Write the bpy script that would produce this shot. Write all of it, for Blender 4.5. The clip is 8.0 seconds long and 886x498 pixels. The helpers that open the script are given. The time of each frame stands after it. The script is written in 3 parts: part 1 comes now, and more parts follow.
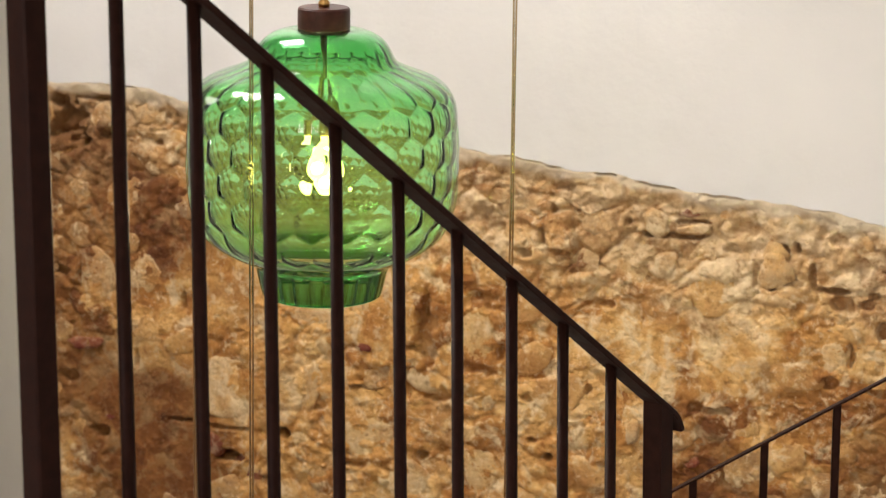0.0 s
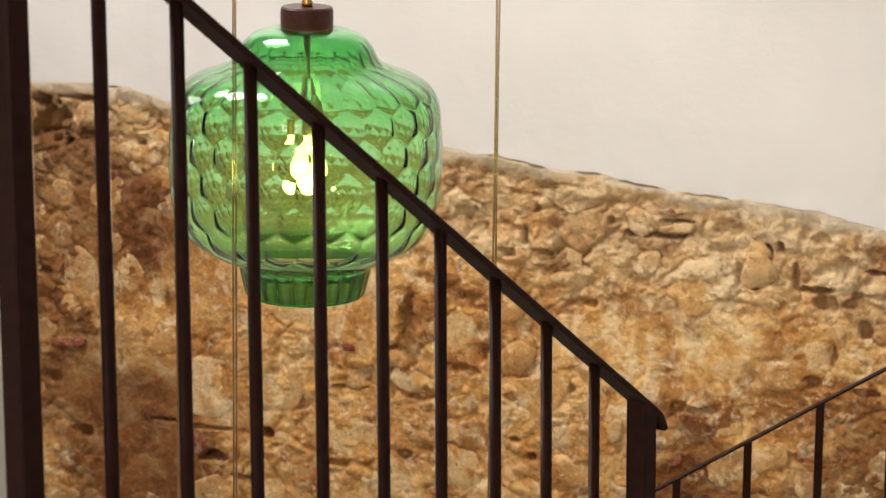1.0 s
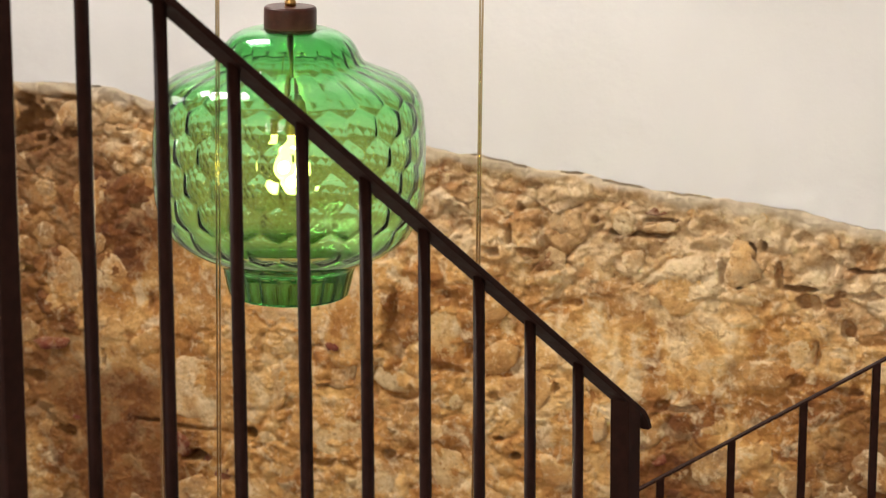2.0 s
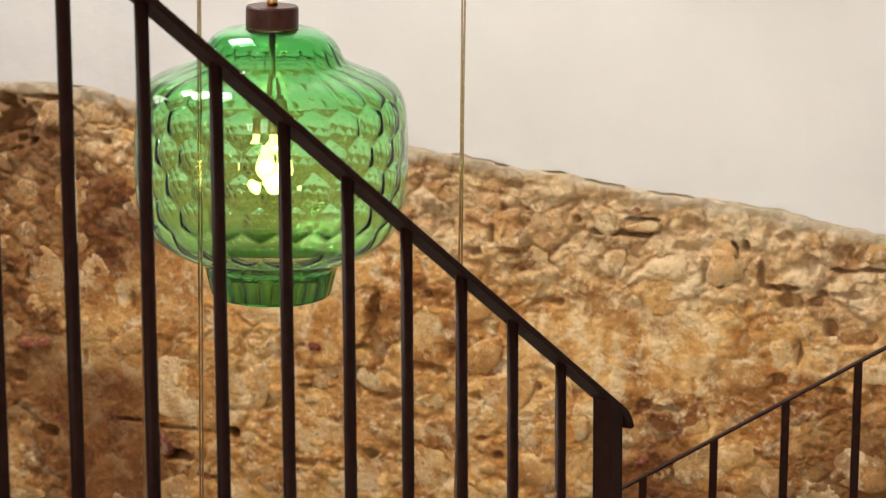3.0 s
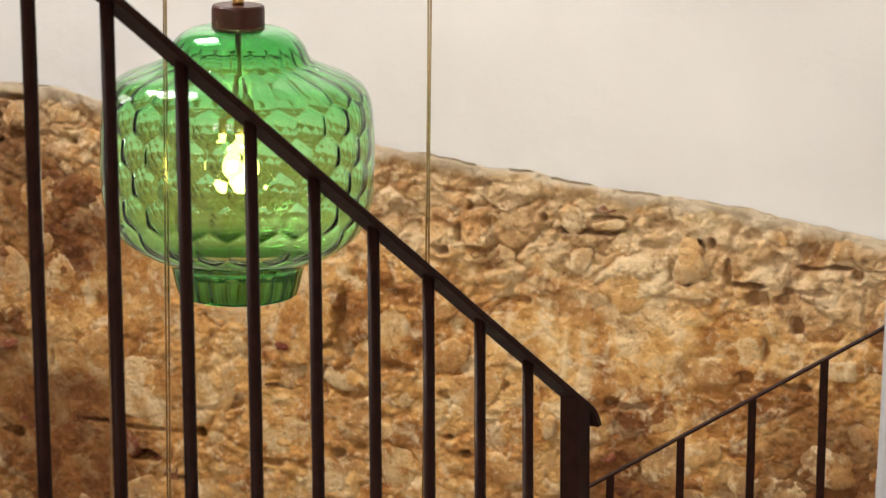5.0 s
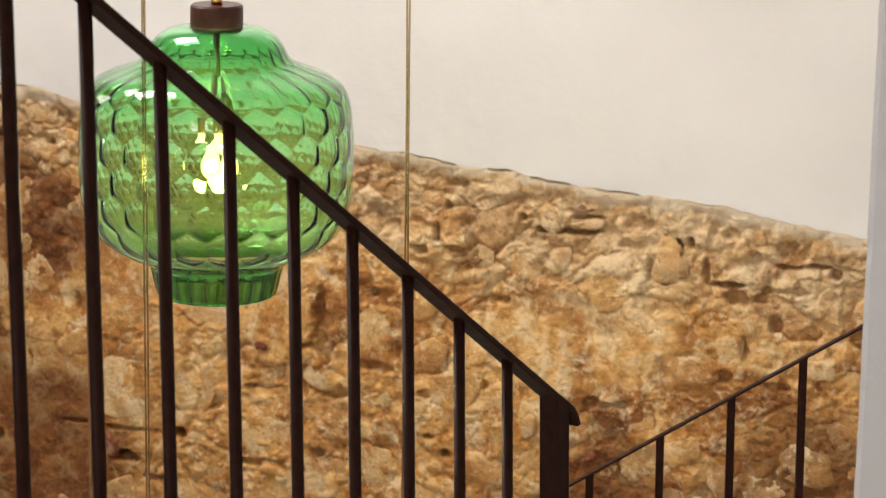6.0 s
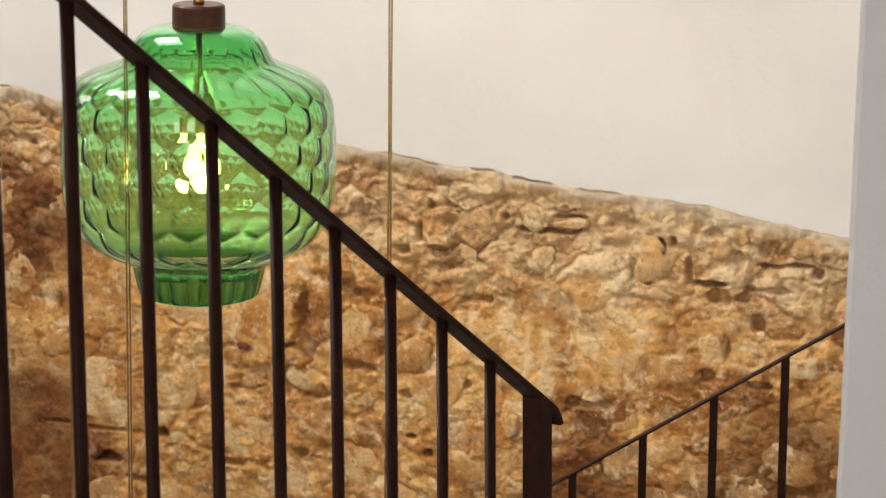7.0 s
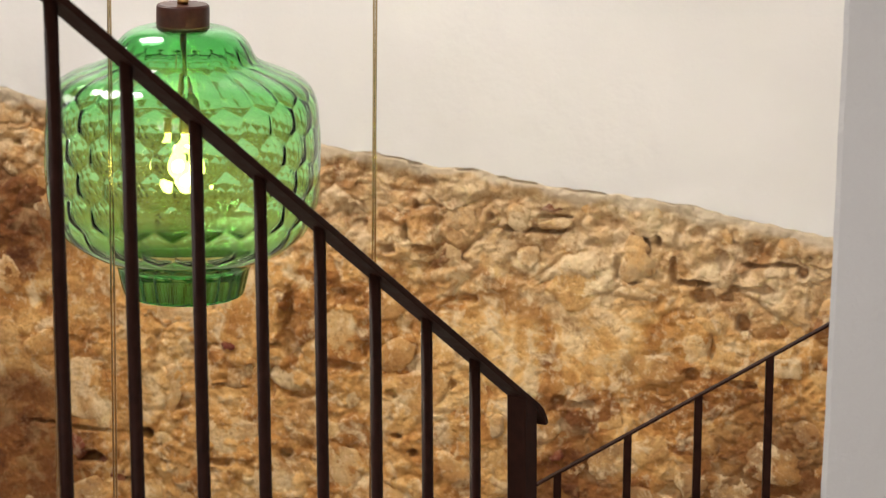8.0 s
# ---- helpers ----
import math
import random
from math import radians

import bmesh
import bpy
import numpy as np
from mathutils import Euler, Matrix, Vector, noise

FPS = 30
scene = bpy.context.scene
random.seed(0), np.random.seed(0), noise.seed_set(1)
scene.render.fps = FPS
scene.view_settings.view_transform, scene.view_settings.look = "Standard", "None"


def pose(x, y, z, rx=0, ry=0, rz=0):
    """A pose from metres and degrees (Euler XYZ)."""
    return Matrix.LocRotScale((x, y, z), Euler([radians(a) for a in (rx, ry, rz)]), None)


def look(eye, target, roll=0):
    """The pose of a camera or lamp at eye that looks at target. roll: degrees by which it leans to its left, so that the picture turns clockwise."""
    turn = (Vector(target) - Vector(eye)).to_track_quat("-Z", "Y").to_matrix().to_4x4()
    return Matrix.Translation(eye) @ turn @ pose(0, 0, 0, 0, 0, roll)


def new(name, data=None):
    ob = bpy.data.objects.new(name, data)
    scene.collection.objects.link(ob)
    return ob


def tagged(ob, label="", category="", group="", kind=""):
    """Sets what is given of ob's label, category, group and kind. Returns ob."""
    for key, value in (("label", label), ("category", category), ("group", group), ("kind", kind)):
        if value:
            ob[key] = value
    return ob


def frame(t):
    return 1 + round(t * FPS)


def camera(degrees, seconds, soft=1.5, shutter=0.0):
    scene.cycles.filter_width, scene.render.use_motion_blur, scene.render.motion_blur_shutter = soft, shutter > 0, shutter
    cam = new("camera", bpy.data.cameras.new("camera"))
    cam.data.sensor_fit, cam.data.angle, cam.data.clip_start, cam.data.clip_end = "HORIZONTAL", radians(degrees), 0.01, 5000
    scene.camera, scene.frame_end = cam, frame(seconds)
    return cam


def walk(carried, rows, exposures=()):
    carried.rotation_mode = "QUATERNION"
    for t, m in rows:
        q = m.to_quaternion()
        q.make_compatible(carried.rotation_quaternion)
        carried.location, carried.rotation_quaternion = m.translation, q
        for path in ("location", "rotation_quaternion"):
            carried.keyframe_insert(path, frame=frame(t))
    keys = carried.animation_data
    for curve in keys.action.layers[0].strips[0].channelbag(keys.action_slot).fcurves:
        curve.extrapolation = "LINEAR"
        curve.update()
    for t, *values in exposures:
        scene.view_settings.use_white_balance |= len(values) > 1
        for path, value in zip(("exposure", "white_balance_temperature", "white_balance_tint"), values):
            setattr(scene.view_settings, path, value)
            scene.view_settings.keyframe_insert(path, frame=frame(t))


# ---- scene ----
import itertools

# ---- camera: a slow pan from one standpoint ----
EYE = (0.0, 0.0, 1.9)
cam = camera(23.32, 8.0, soft=1.25)
cam.data.dof.use_dof = True
cam.data.dof.focus_distance = 3.15
cam.data.dof.aperture_fstop = 12.0
TURNS = [
    (0, 81.060, 0.270, 1.733), (0.5, 81.050, 0.258, 1.510), (1, 81.043, 0.268, 1.285), (1.5, 81.036, 0.283, 1.072),
    (3, 81.012, 0.287, 0.365), (3.5, 81.008, 0.290, 0.156), (4, 81.000, 0.300, -0.048), (4.5, 80.989, 0.315, -0.268),
    (6, 80.962, 0.322, -1.098), (6.5, 80.954, 0.331, -1.334), (7, 80.947, 0.338, -1.570), (7.5, 80.943, 0.338, -1.795),
    (8, 80.941, 0.333, -1.984)]
walk(cam, [(t, pose(*EYE, rx, ry, rz)) for t, rx, ry, rz in TURNS])

# ---- light ----
scene.view_settings.exposure = 0.0
world = bpy.data.worlds.new("world")
scene.world = world
world.use_nodes = True
wn, wl = world.node_tree.nodes, world.node_tree.links
sky = wn.new("ShaderNodeTexSky")
sky.sky_type, sky.sun_disc = "NISHITA", False
sky.sun_elevation, sky.sun_rotation = radians(42), radians(200)
wn["Background"].inputs["Strength"].default_value = 0.1
wl.new(sky.outputs["Color"], wn["Background"].inputs["Color"])

def area_lamp(name, m, sx, sy, watts, colour):
    data = bpy.data.lights.new(name, "AREA")
    data.shape, data.size, data.size_y = "RECTANGLE", sx, sy
    data.energy, data.color = watts, colour
    ob = new(name, data)
    ob.matrix_world = m
    return ob

WIN = (-2.3, -0.7, 1.7, 3.5)   # x0, x1, z0, z1 of the window behind the camera
WEST = (4.2, 4.9, 2.6, 3.4)    # y0, y1, z0, z1 of the window that lights the stairwell
FILL_GAP = (-1.9, -0.8, 3.55, 4.6)    # x0, x1, y0, y1 of an unseen ceiling opening, added for the overhead fill lamp
area_lamp("window_daylight", look((-1.5, -2.56, 2.6), (-1.2, 2.0, 2.0)), 1.5, 1.7, 118, (1.0, 0.95, 0.90))
area_lamp("stairwell_daylight", look((-2.96, 4.55, 3.0), (-0.3, 3.2, 1.5)), 0.62, 0.72, 9, (1.0, 0.97, 0.94))
# fill lamp added overhead to light the stone wall, no known source there
area_lamp("overhead_fill", look((-1.35, 4.07, 4.02), (0.8, 4.1, 1.4)), 1.0, 0.98, 105, (1.0, 0.95, 0.90))

# ---- materials ----
def mat(name, build):
    m = bpy.data.materials.new(name)
    m.use_nodes = True
    nt = m.node_tree
    build(nt, nt.nodes["Principled BSDF"])
    return m

def node(nt, kind, **inputs):
    n = nt.nodes.new(kind)
    for key, value in inputs.items():
        n.inputs[key.replace("_", " ")].default_value = value
    return n

def noise_tex(nt, scale, detail=6, rough=0.6, coords=None):
    n = node(nt, "ShaderNodeTexNoise", Scale=scale, Detail=detail, Roughness=rough)
    if coords is not None:
        nt.links.new(coords, n.inputs["Vector"])
    return n

def ramp(nt, fac, stops):
    r = nt.nodes.new("ShaderNodeValToRGB")
    e = r.color_ramp.elements
    while len(e) < len(stops):
        e.new(0.5)
    for el, (pos, col) in zip(e, stops):
        el.position, el.color = pos, (*col, 1)
    nt.links.new(fac, r.inputs["Fac"])
    return r

def blend(nt, fac, a, b, mode="MIX"):
    m = nt.nodes.new("ShaderNodeMix")
    m.data_type, m.blend_type = "RGBA", mode
    for sock, v in ((m.inputs["Factor"], fac), (m.inputs["A"], a), (m.inputs["B"], b)):
        if isinstance(v, (int, float)):
            sock.default_value = v
        elif isinstance(v, tuple):
            sock.default_value = (*v, 1)
        else:
            nt.links.new(v, sock)
    return m.outputs["Result"]

def bump(nt, bsdf, height, strength, distance):
    b = node(nt, "ShaderNodeBump", Strength=strength, Distance=distance)
    nt.links.new(height, b.inputs["Height"])
    nt.links.new(b.outputs["Normal"], bsdf.inputs["Normal"])

def m_plaster(colour, relief=0.3, deep=0.004):
    def build(nt, p):
        co = nt.nodes.new("ShaderNodeNewGeometry").outputs["Position"]
        big = noise_tex(nt, 2.2, 4, 0.5, co)
        fine = noise_tex(nt, 45, 6, 0.6, co)
        dark = tuple(c * 0.9 for c in colour)
        c = ramp(nt, big.outputs["Fac"], [(0.3, dark), (0.7, colour)])
        nt.links.new(c.outputs["Color"], p.inputs["Base Color"])
        p.inputs["Roughness"].default_value = 0.85
        bump(nt, p, fine.outputs["Fac"], relief, deep)
    return build

def scalar(nt, op, a, b):
    m = nt.nodes.new("ShaderNodeMath")
    m.operation = op
    for sock, v in zip(m.inputs, (a, b)):
        if isinstance(v, (int, float)):
            sock.default_value = v
        else:
            nt.links.new(v, sock)
    return m.outputs[0]

def attribute(nt, name):
    a = nt.nodes.new("ShaderNodeAttribute")
    a.attribute_name = name
    return a.outputs["Fac"]

HOLLOW_BROWN, LIME = (0.27, 0.12, 0.04), (0.80, 0.69, 0.53)

def weather(nt, co, col):
    """What all the masonry shares: rusty stains, pale lime blooms, grit; returns colour and relief."""
    rust = noise_tex(nt, 6.5, 6, 0.62, co)
    rust.inputs["Distortion"].default_value = 0.5
    k = ramp(nt, rust.outputs["Fac"], [(0.36, (0.72, 0.72, 0.72)), (0.46, (0, 0, 0))])
    col = blend(nt, k.outputs["Color"], col, (0.43, 0.19, 0.05))
    bloom = noise_tex(nt, 17, 7, 0.66, co)
    bloom.inputs["Distortion"].default_value = 0.7
    k = ramp(nt, bloom.outputs["Fac"], [(0.53, (0, 0, 0)), (0.63, (0.8, 0.8, 0.8))])
    col = blend(nt, k.outputs["Color"], col, (0.82, 0.64, 0.39))
    pit = noise_tex(nt, 30, 6, 0.7, co)
    pit.inputs["Distortion"].default_value = 0.5
    k = ramp(nt, pit.outputs["Fac"], [(0.33, (0.55, 0.40, 0.27)), (0.43, (1, 1, 1))])
    col = blend(nt, 0.8, col, k.outputs["Color"], "MULTIPLY")
    chip = noise_tex(nt, 46, 8, 0.7, co)
    chip.inputs["Distortion"].default_value = 0.4
    k = ramp(nt, chip.outputs["Fac"], [(0.55, (0, 0, 0)), (0.62, (0.6, 0.6, 0.6))])
    col = blend(nt, k.outputs["Color"], col, (0.85, 0.66, 0.40))
    k = ramp(nt, chip.outputs["Fac"], [(0.36, (0.6, 0.6, 0.6)), (0.42, (0, 0, 0))])
    col = blend(nt, k.outputs["Color"], col, (0.40, 0.19, 0.06))
    grit = noise_tex(nt, 95, 8, 0.7, co)
    k = ramp(nt, grit.outputs["Fac"], [(0.32, (0.70, 0.60, 0.50)), (0.50, (1, 1, 1))])
    col = blend(nt, 0.7, col, k.outputs["Color"], "MULTIPLY")
    return col, scalar(nt, "ADD", scalar(nt, "MULTIPLY", chip.outputs["Fac"], 0.5), pit.outputs["Fac"])

OCHRE = [(0.05, (0.30, 0.11, 0.024)), (0.28, (0.51, 0.228, 0.055)), (0.50, (0.66, 0.343, 0.102)), (0.74, (0.78, 0.47, 0.175)), (0.95, (0.86, 0.63, 0.34))]
DUSTY = [(0.05, (0.36, 0.21, 0.10)), (0.30, (0.54, 0.345, 0.165)), (0.55, (0.66, 0.455, 0.24)), (0.90, (0.79, 0.60, 0.375))]

def m_mortar(nt, p):
    co = nt.nodes.new("ShaderNodeNewGeometry").outputs["Position"]
    own = noise_tex(nt, 8, 8, 0.65, co)
    tone = scalar(nt, "ADD", attribute(nt, "tone"), scalar(nt, "MULTIPLY", scalar(nt, "SUBTRACT", own.outputs["Fac"], 0.5), 1.6))
    col = blend(nt, attribute(nt, "dust"), ramp(nt, tone, OCHRE).outputs["Color"], ramp(nt, tone, DUSTY).outputs["Color"])
    col, relief = weather(nt, co, col)
    # soil brown and the shade of the dim stretches, multiplied into the colour
    col = blend(nt, attribute(nt, "shade_brown"), col, (0.38, 0.275, 0.19), "MULTIPLY")
    # dark brown in joints and hollows
    col = blend(nt, attribute(nt, "hollow_brown"), col, HOLLOW_BROWN)
    col = blend(nt, attribute(nt, "lime"), col, LIME)
    nt.links.new(col, p.inputs["Base Color"])
    p.inputs["Roughness"].default_value = 0.95
    bump(nt, p, relief, 0.9, 0.013)

def m_rubble(stops, cover):
    """A stone with mortar smeared over parts of it."""
    def build(nt, p):
        co = nt.nodes.new("ShaderNodeNewGeometry").outputs["Position"]
        own = ramp(nt, nt.nodes.new("ShaderNodeObjectInfo").outputs["Random"], stops)
        smeared = noise_tex(nt, 8, 8, 0.65, co)
        tone = scalar(nt, "ADD", scalar(nt, "MULTIPLY", smeared.outputs["Fac"], 1.6), -0.25)
        mask = ramp(nt, noise_tex(nt, 13, 6, 0.7, co).outputs["Fac"], [(0.40, (cover * 0.35,) * 3), (0.58, (cover,) * 3)])
        col = blend(nt, mask.outputs["Color"], ramp(nt, tone, OCHRE).outputs["Color"], own.outputs["Color"])
        col, relief = weather(nt, co, col)
        if cover >= 1:
            col = blend(nt, 0.6, col, own.outputs["Color"])
        nt.links.new(col, p.inputs["Base Color"])
        p.inputs["Roughness"].default_value = 0.93
        bump(nt, p, relief, 0.9, 0.013)
    return build

m_stone = m_rubble([(0.0, (0.50, 0.27, 0.10)), (0.2, (0.60, 0.37, 0.15)), (0.4, (0.70, 0.46, 0.20)), (0.55, (0.56, 0.32, 0.12)),
                    (0.7, (0.75, 0.53, 0.27)), (0.85, (0.55, 0.34, 0.15)), (1.0, (0.64, 0.43, 0.20))], 0.6)

def m_iron(nt, p):
    co = nt.nodes.new("ShaderNodeNewGeometry").outputs["Position"]
    a = noise_tex(nt, 60, 6, 0.6, co)
    r = ramp(nt, a.outputs["Fac"], [(0.35, (0.018, 0.0065, 0.0044)), (0.65, (0.027, 0.0098, 0.0066))])
    nt.links.new(r.outputs["Color"], p.inputs["Base Color"])
    p.inputs["Specular IOR Level"].default_value = 0.07
    q = ramp(nt, a.outputs["Fac"], [(0.3, (0.42, 0.42, 0.42)), (0.7, (0.58, 0.58, 0.58))])
    nt.links.new(q.outputs["Color"], p.inputs["Roughness"])
    bump(nt, p, a.outputs["Fac"], 0.15, 0.002)

def m_simple(colour, rough, metal=0.0, grain=80, amount=0.25):
    def build(nt, p):
        co = nt.nodes.new("ShaderNodeNewGeometry").outputs["Position"]
        a = noise_tex(nt, grain, 6, 0.6, co)
        r = ramp(nt, a.outputs["Fac"], [(0.3, tuple(c * (1 - amount) for c in colour)), (0.7, colour)])
        nt.links.new(r.outputs["Color"], p.inputs["Base Color"])
        p.inputs["Roughness"].default_value, p.inputs["Metallic"].default_value = rough, metal
    return build

def m_glass(colour, rough=0.0, ior=1.48):
    def build(nt, p):
        p.inputs["Base Color"].default_value = (*colour, 1)
        p.inputs["Transmission Weight"].default_value = 1.0
        p.inputs["Roughness"].default_value, p.inputs["IOR"].default_value = rough, ior
    return build

def m_glow(colour, strength):
    def build(nt, p):
        p.inputs["Base Color"].default_value = (*colour, 1)
        p.inputs["Emission Color"].default_value = (*colour, 1)
        p.inputs["Emission Strength"].default_value = strength
    return build

PLASTER = mat("white_plaster", m_plaster((0.725, 0.705, 0.690)))
LIMEWASH = mat("limewash", m_plaster((0.60, 0.595, 0.605), 1.0, 0.004))
MORTAR = mat("ochre_mortar", m_mortar)
STONE = mat("rubble_stone", m_stone)
RED = mat("red_brick_stone", m_rubble([(0.0, (0.22, 0.042, 0.022)), (1.0, (0.15, 0.028, 0.016))], 1.0))
TAN = mat("tan_stone", m_rubble([(0.0, (0.57, 0.41, 0.24)), (0.5, (0.60, 0.42, 0.22)), (1.0, (0.48, 0.36, 0.22))], 0.75))
# darker brown version of the rubble stone, carries the shade of the dim patches
SHADE_STONE = mat("shade_brown_stone", m_rubble([(0.0, (0.30, 0.155, 0.06)), (0.5, (0.38, 0.22, 0.10)), (1.0, (0.27, 0.17, 0.10))], 0.9))
PALE = mat("pale_limestone", m_rubble([(0.0, (0.74, 0.55, 0.30)), (0.5, (0.78, 0.61, 0.37)), (1.0, (0.72, 0.52, 0.26))], 0.8))
IRON = mat("dark_brown_iron", m_iron)
CAP = mat("dark_bronze", m_simple((0.080, 0.023, 0.015), 0.36, 0.0, 90, 0.4))
CAP.node_tree.nodes["Principled BSDF"].inputs["Specular IOR Level"].default_value = 0.25
BRASS = mat("brass", m_simple((0.60, 0.36, 0.12), 0.28, 1.0))

def m_shade(nt, p):
    """Bottle-green blown glass, deeper in tint where the wall is thick, at the neck and the foot."""
    m_glass((0.55, 0.9, 0.53), 0.0, 1.41)(nt, p)
    xyz = nt.nodes.new("ShaderNodeSeparateXYZ")
    nt.links.new(nt.nodes.new("ShaderNodeTexCoord").outputs["Object"], xyz.inputs[0])
    r = nt.nodes.new("ShaderNodeMapRange")
    nt.links.new(xyz.outputs["Z"], r.inputs["Value"])
    r.inputs["From Min"].default_value, r.inputs["From Max"].default_value = -0.45, -0.03
    tint = ramp(nt, r.outputs["Result"], [(0.0, (0.07, 0.34, 0.08)), (0.11, (0.15, 0.50, 0.16)), (0.2, (0.67, 0.98, 0.59)), (0.6, (0.66, 0.98, 0.60)), (0.84, (0.36, 0.84, 0.40)), (1.0, (0.20, 0.64, 0.27))])
    nt.links.new(tint.outputs["Color"], p.inputs["Base Color"])
GREEN = mat("green_glass", m_shade)
FILAMENT = mat("filament_glow", m_glow((1.0, 0.74, 0.28), 70))

def m_bulb(nt, p):
    m_glass((1.0, 0.97, 0.85), 0.06, 1.1)(nt, p)
    p.inputs["Emission Color"].default_value = (1.0, 0.74, 0.24, 1)
    p.inputs["Emission Strength"].default_value = 2.6
BULB = mat("lit_bulb_glass", m_bulb)
CORD = mat("amber_cable", m_glass((0.52, 0.39, 0.21), 0.05, 1.5))
FLOORM = mat("pale_floor", m_plaster((0.50, 0.45, 0.38)))
TREAD = mat("stone_tread", m_plaster((0.45, 0.40, 0.34)))
WHITE = mat("white_paint", m_simple((0.80, 0.79, 0.77), 0.5))

# ---- mesh helpers ----
def part(name, bm, material, parent=None, label="", smooth=False):
    me = bpy.data.meshes.new(name)
    bmesh.ops.recalc_face_normals(bm, faces=bm.faces[:])
    for f in bm.faces:
        f.smooth = smooth
    bm.to_mesh(me)
    bm.free()
    me.materials.append(material)
    ob = new(name, me)
    ob.parent = parent
    if label:
        ob["label"] = label
    return ob

def box(x0, x1, y0, y1, z0, z1, bevel=0.0):
    bm = bmesh.new()
    bmesh.ops.create_cube(bm, size=1)
    for v in bm.verts:
        v.co = (x0 + (v.co.x + 0.5) * (x1 - x0), y0 + (v.co.y + 0.5) * (y1 - y0), z0 + (v.co.z + 0.5) * (z1 - z0))
    if bevel:
        bmesh.ops.bevel(bm, geom=bm.edges[:], offset=bevel, segments=2, affect="EDGES", profile=0.6)
    return bm

def prism(ring, z0, z1):
    bm = bmesh.new()
    lo = [bm.verts.new((x, y, z0)) for x, y in ring]
    hi = [bm.verts.new((x, y, z1)) for x, y in ring]
    bm.faces.new(lo[::-1])
    bm.faces.new(hi)
    for i in range(len(ring)):
        j = (i + 1) % len(ring)
        bm.faces.new((lo[i], lo[j], hi[j], hi[i]))
    return bm

def sweep(points, side, width, thick, bevel=0.0012):
    """A flat bar along points; side is its level cross direction."""
    bm = bmesh.new()
    pts, side = [Vector(p) for p in points], Vector(side).normalized()
    rings = []
    for i, p in enumerate(pts):
        along = (pts[min(i + 1, len(pts) - 1)] - pts[max(i - 1, 0)]).normalized()
        n = side.cross(along).normalized()
        if n.z < 0:
            n = -n
        c, w, t = bevel, width / 2, thick / 2
        prof = [(-w + c, -t), (w - c, -t), (w, -t + c), (w, t - c), (w - c, t), (-w + c, t), (-w, t - c), (-w, -t + c)]
        rings.append([bm.verts.new(p + side * a + n * b) for a, b in prof])
    for r, q in zip(rings, rings[1:]):
        for k in range(8):
            bm.faces.new((r[k], r[(k + 1) % 8], q[(k + 1) % 8], q[k]))
    bm.faces.new(rings[0][::-1])
    bm.faces.new(rings[-1])
    return bm

def bar(bottom, top, width, side, bevel=0.0015):
    """A square bar between two points, one face along side."""
    a, b, s = Vector(bottom), Vector(top), Vector(side).normalized()
    n = Vector((-s.y, s.x, 0))
    bm = bmesh.new()
    w, c = width / 2, bevel
    prof = [(-w + c, -w), (w - c, -w), (w, -w + c), (w, w - c), (w - c, w), (-w + c, w), (-w, w - c), (-w, -w + c)]
    rings = [[bm.verts.new(p + s * u + n * v) for u, v in prof] for p in (a, b)]
    for k in range(8):
        bm.faces.new((rings[0][k], rings[0][(k + 1) % 8], rings[1][(k + 1) % 8], rings[1][k]))
    bm.faces.new(rings[0][::-1])
    bm.faces.new(rings[1])
    return bm

def lathe(profile, steps=48, closed=False, bump_fn=None):
    """Turns (radius, z) round the z axis; closed joins the last ring to the first."""
    bm = bmesh.new()
    rings = []
    for i, (r, z) in enumerate(profile):
        ring = []
        for k in range(steps):
            a = 2 * math.pi * k / steps
            rr = r + (bump_fn(i, a) if bump_fn else 0)
            ring.append(bm.verts.new((rr * math.cos(a), rr * math.sin(a), z)))
        rings.append(ring)
    pairs = list(zip(rings, rings[1:])) + ([(rings[-1], rings[0])] if closed else [])
    for r, q in pairs:
        for k in range(steps):
            bm.faces.new((r[k], r[(k + 1) % steps], q[(k + 1) % steps], q[k]))
    if not closed:
        if profile[0][0] > 1e-4:
            bm.faces.new(rings[0][::-1])
        if profile[-1][0] > 1e-4:
            bm.faces.new(rings[-1])
    bmesh.ops.remove_doubles(bm, verts=bm.verts[:], dist=1e-6)
    return bm

def tube(points, radius, sides=8):
    bm = bmesh.new()
    rings = []
    for p in points:
        rings.append([bm.verts.new((p[0] + radius * math.cos(2 * math.pi * k / sides), p[1] + radius * math.sin(2 * math.pi * k / sides), p[2])) for k in range(sides)])
    for r, q in zip(rings, rings[1:]):
        for k in range(sides):
            bm.faces.new((r[k], r[(k + 1) % sides], q[(k + 1) % sides], q[k]))
    bm.faces.new(rings[0][::-1])
    bm.faces.new(rings[-1])
    return bm

def lerp_table(table, x):
    if x <= table[0][0]:
        return table[0][1]
    for (a, u), (b, v) in zip(table, table[1:]):
        if x <= b:
            return u + (v - u) * (x - a) / (b - a)
    return table[-1][1]

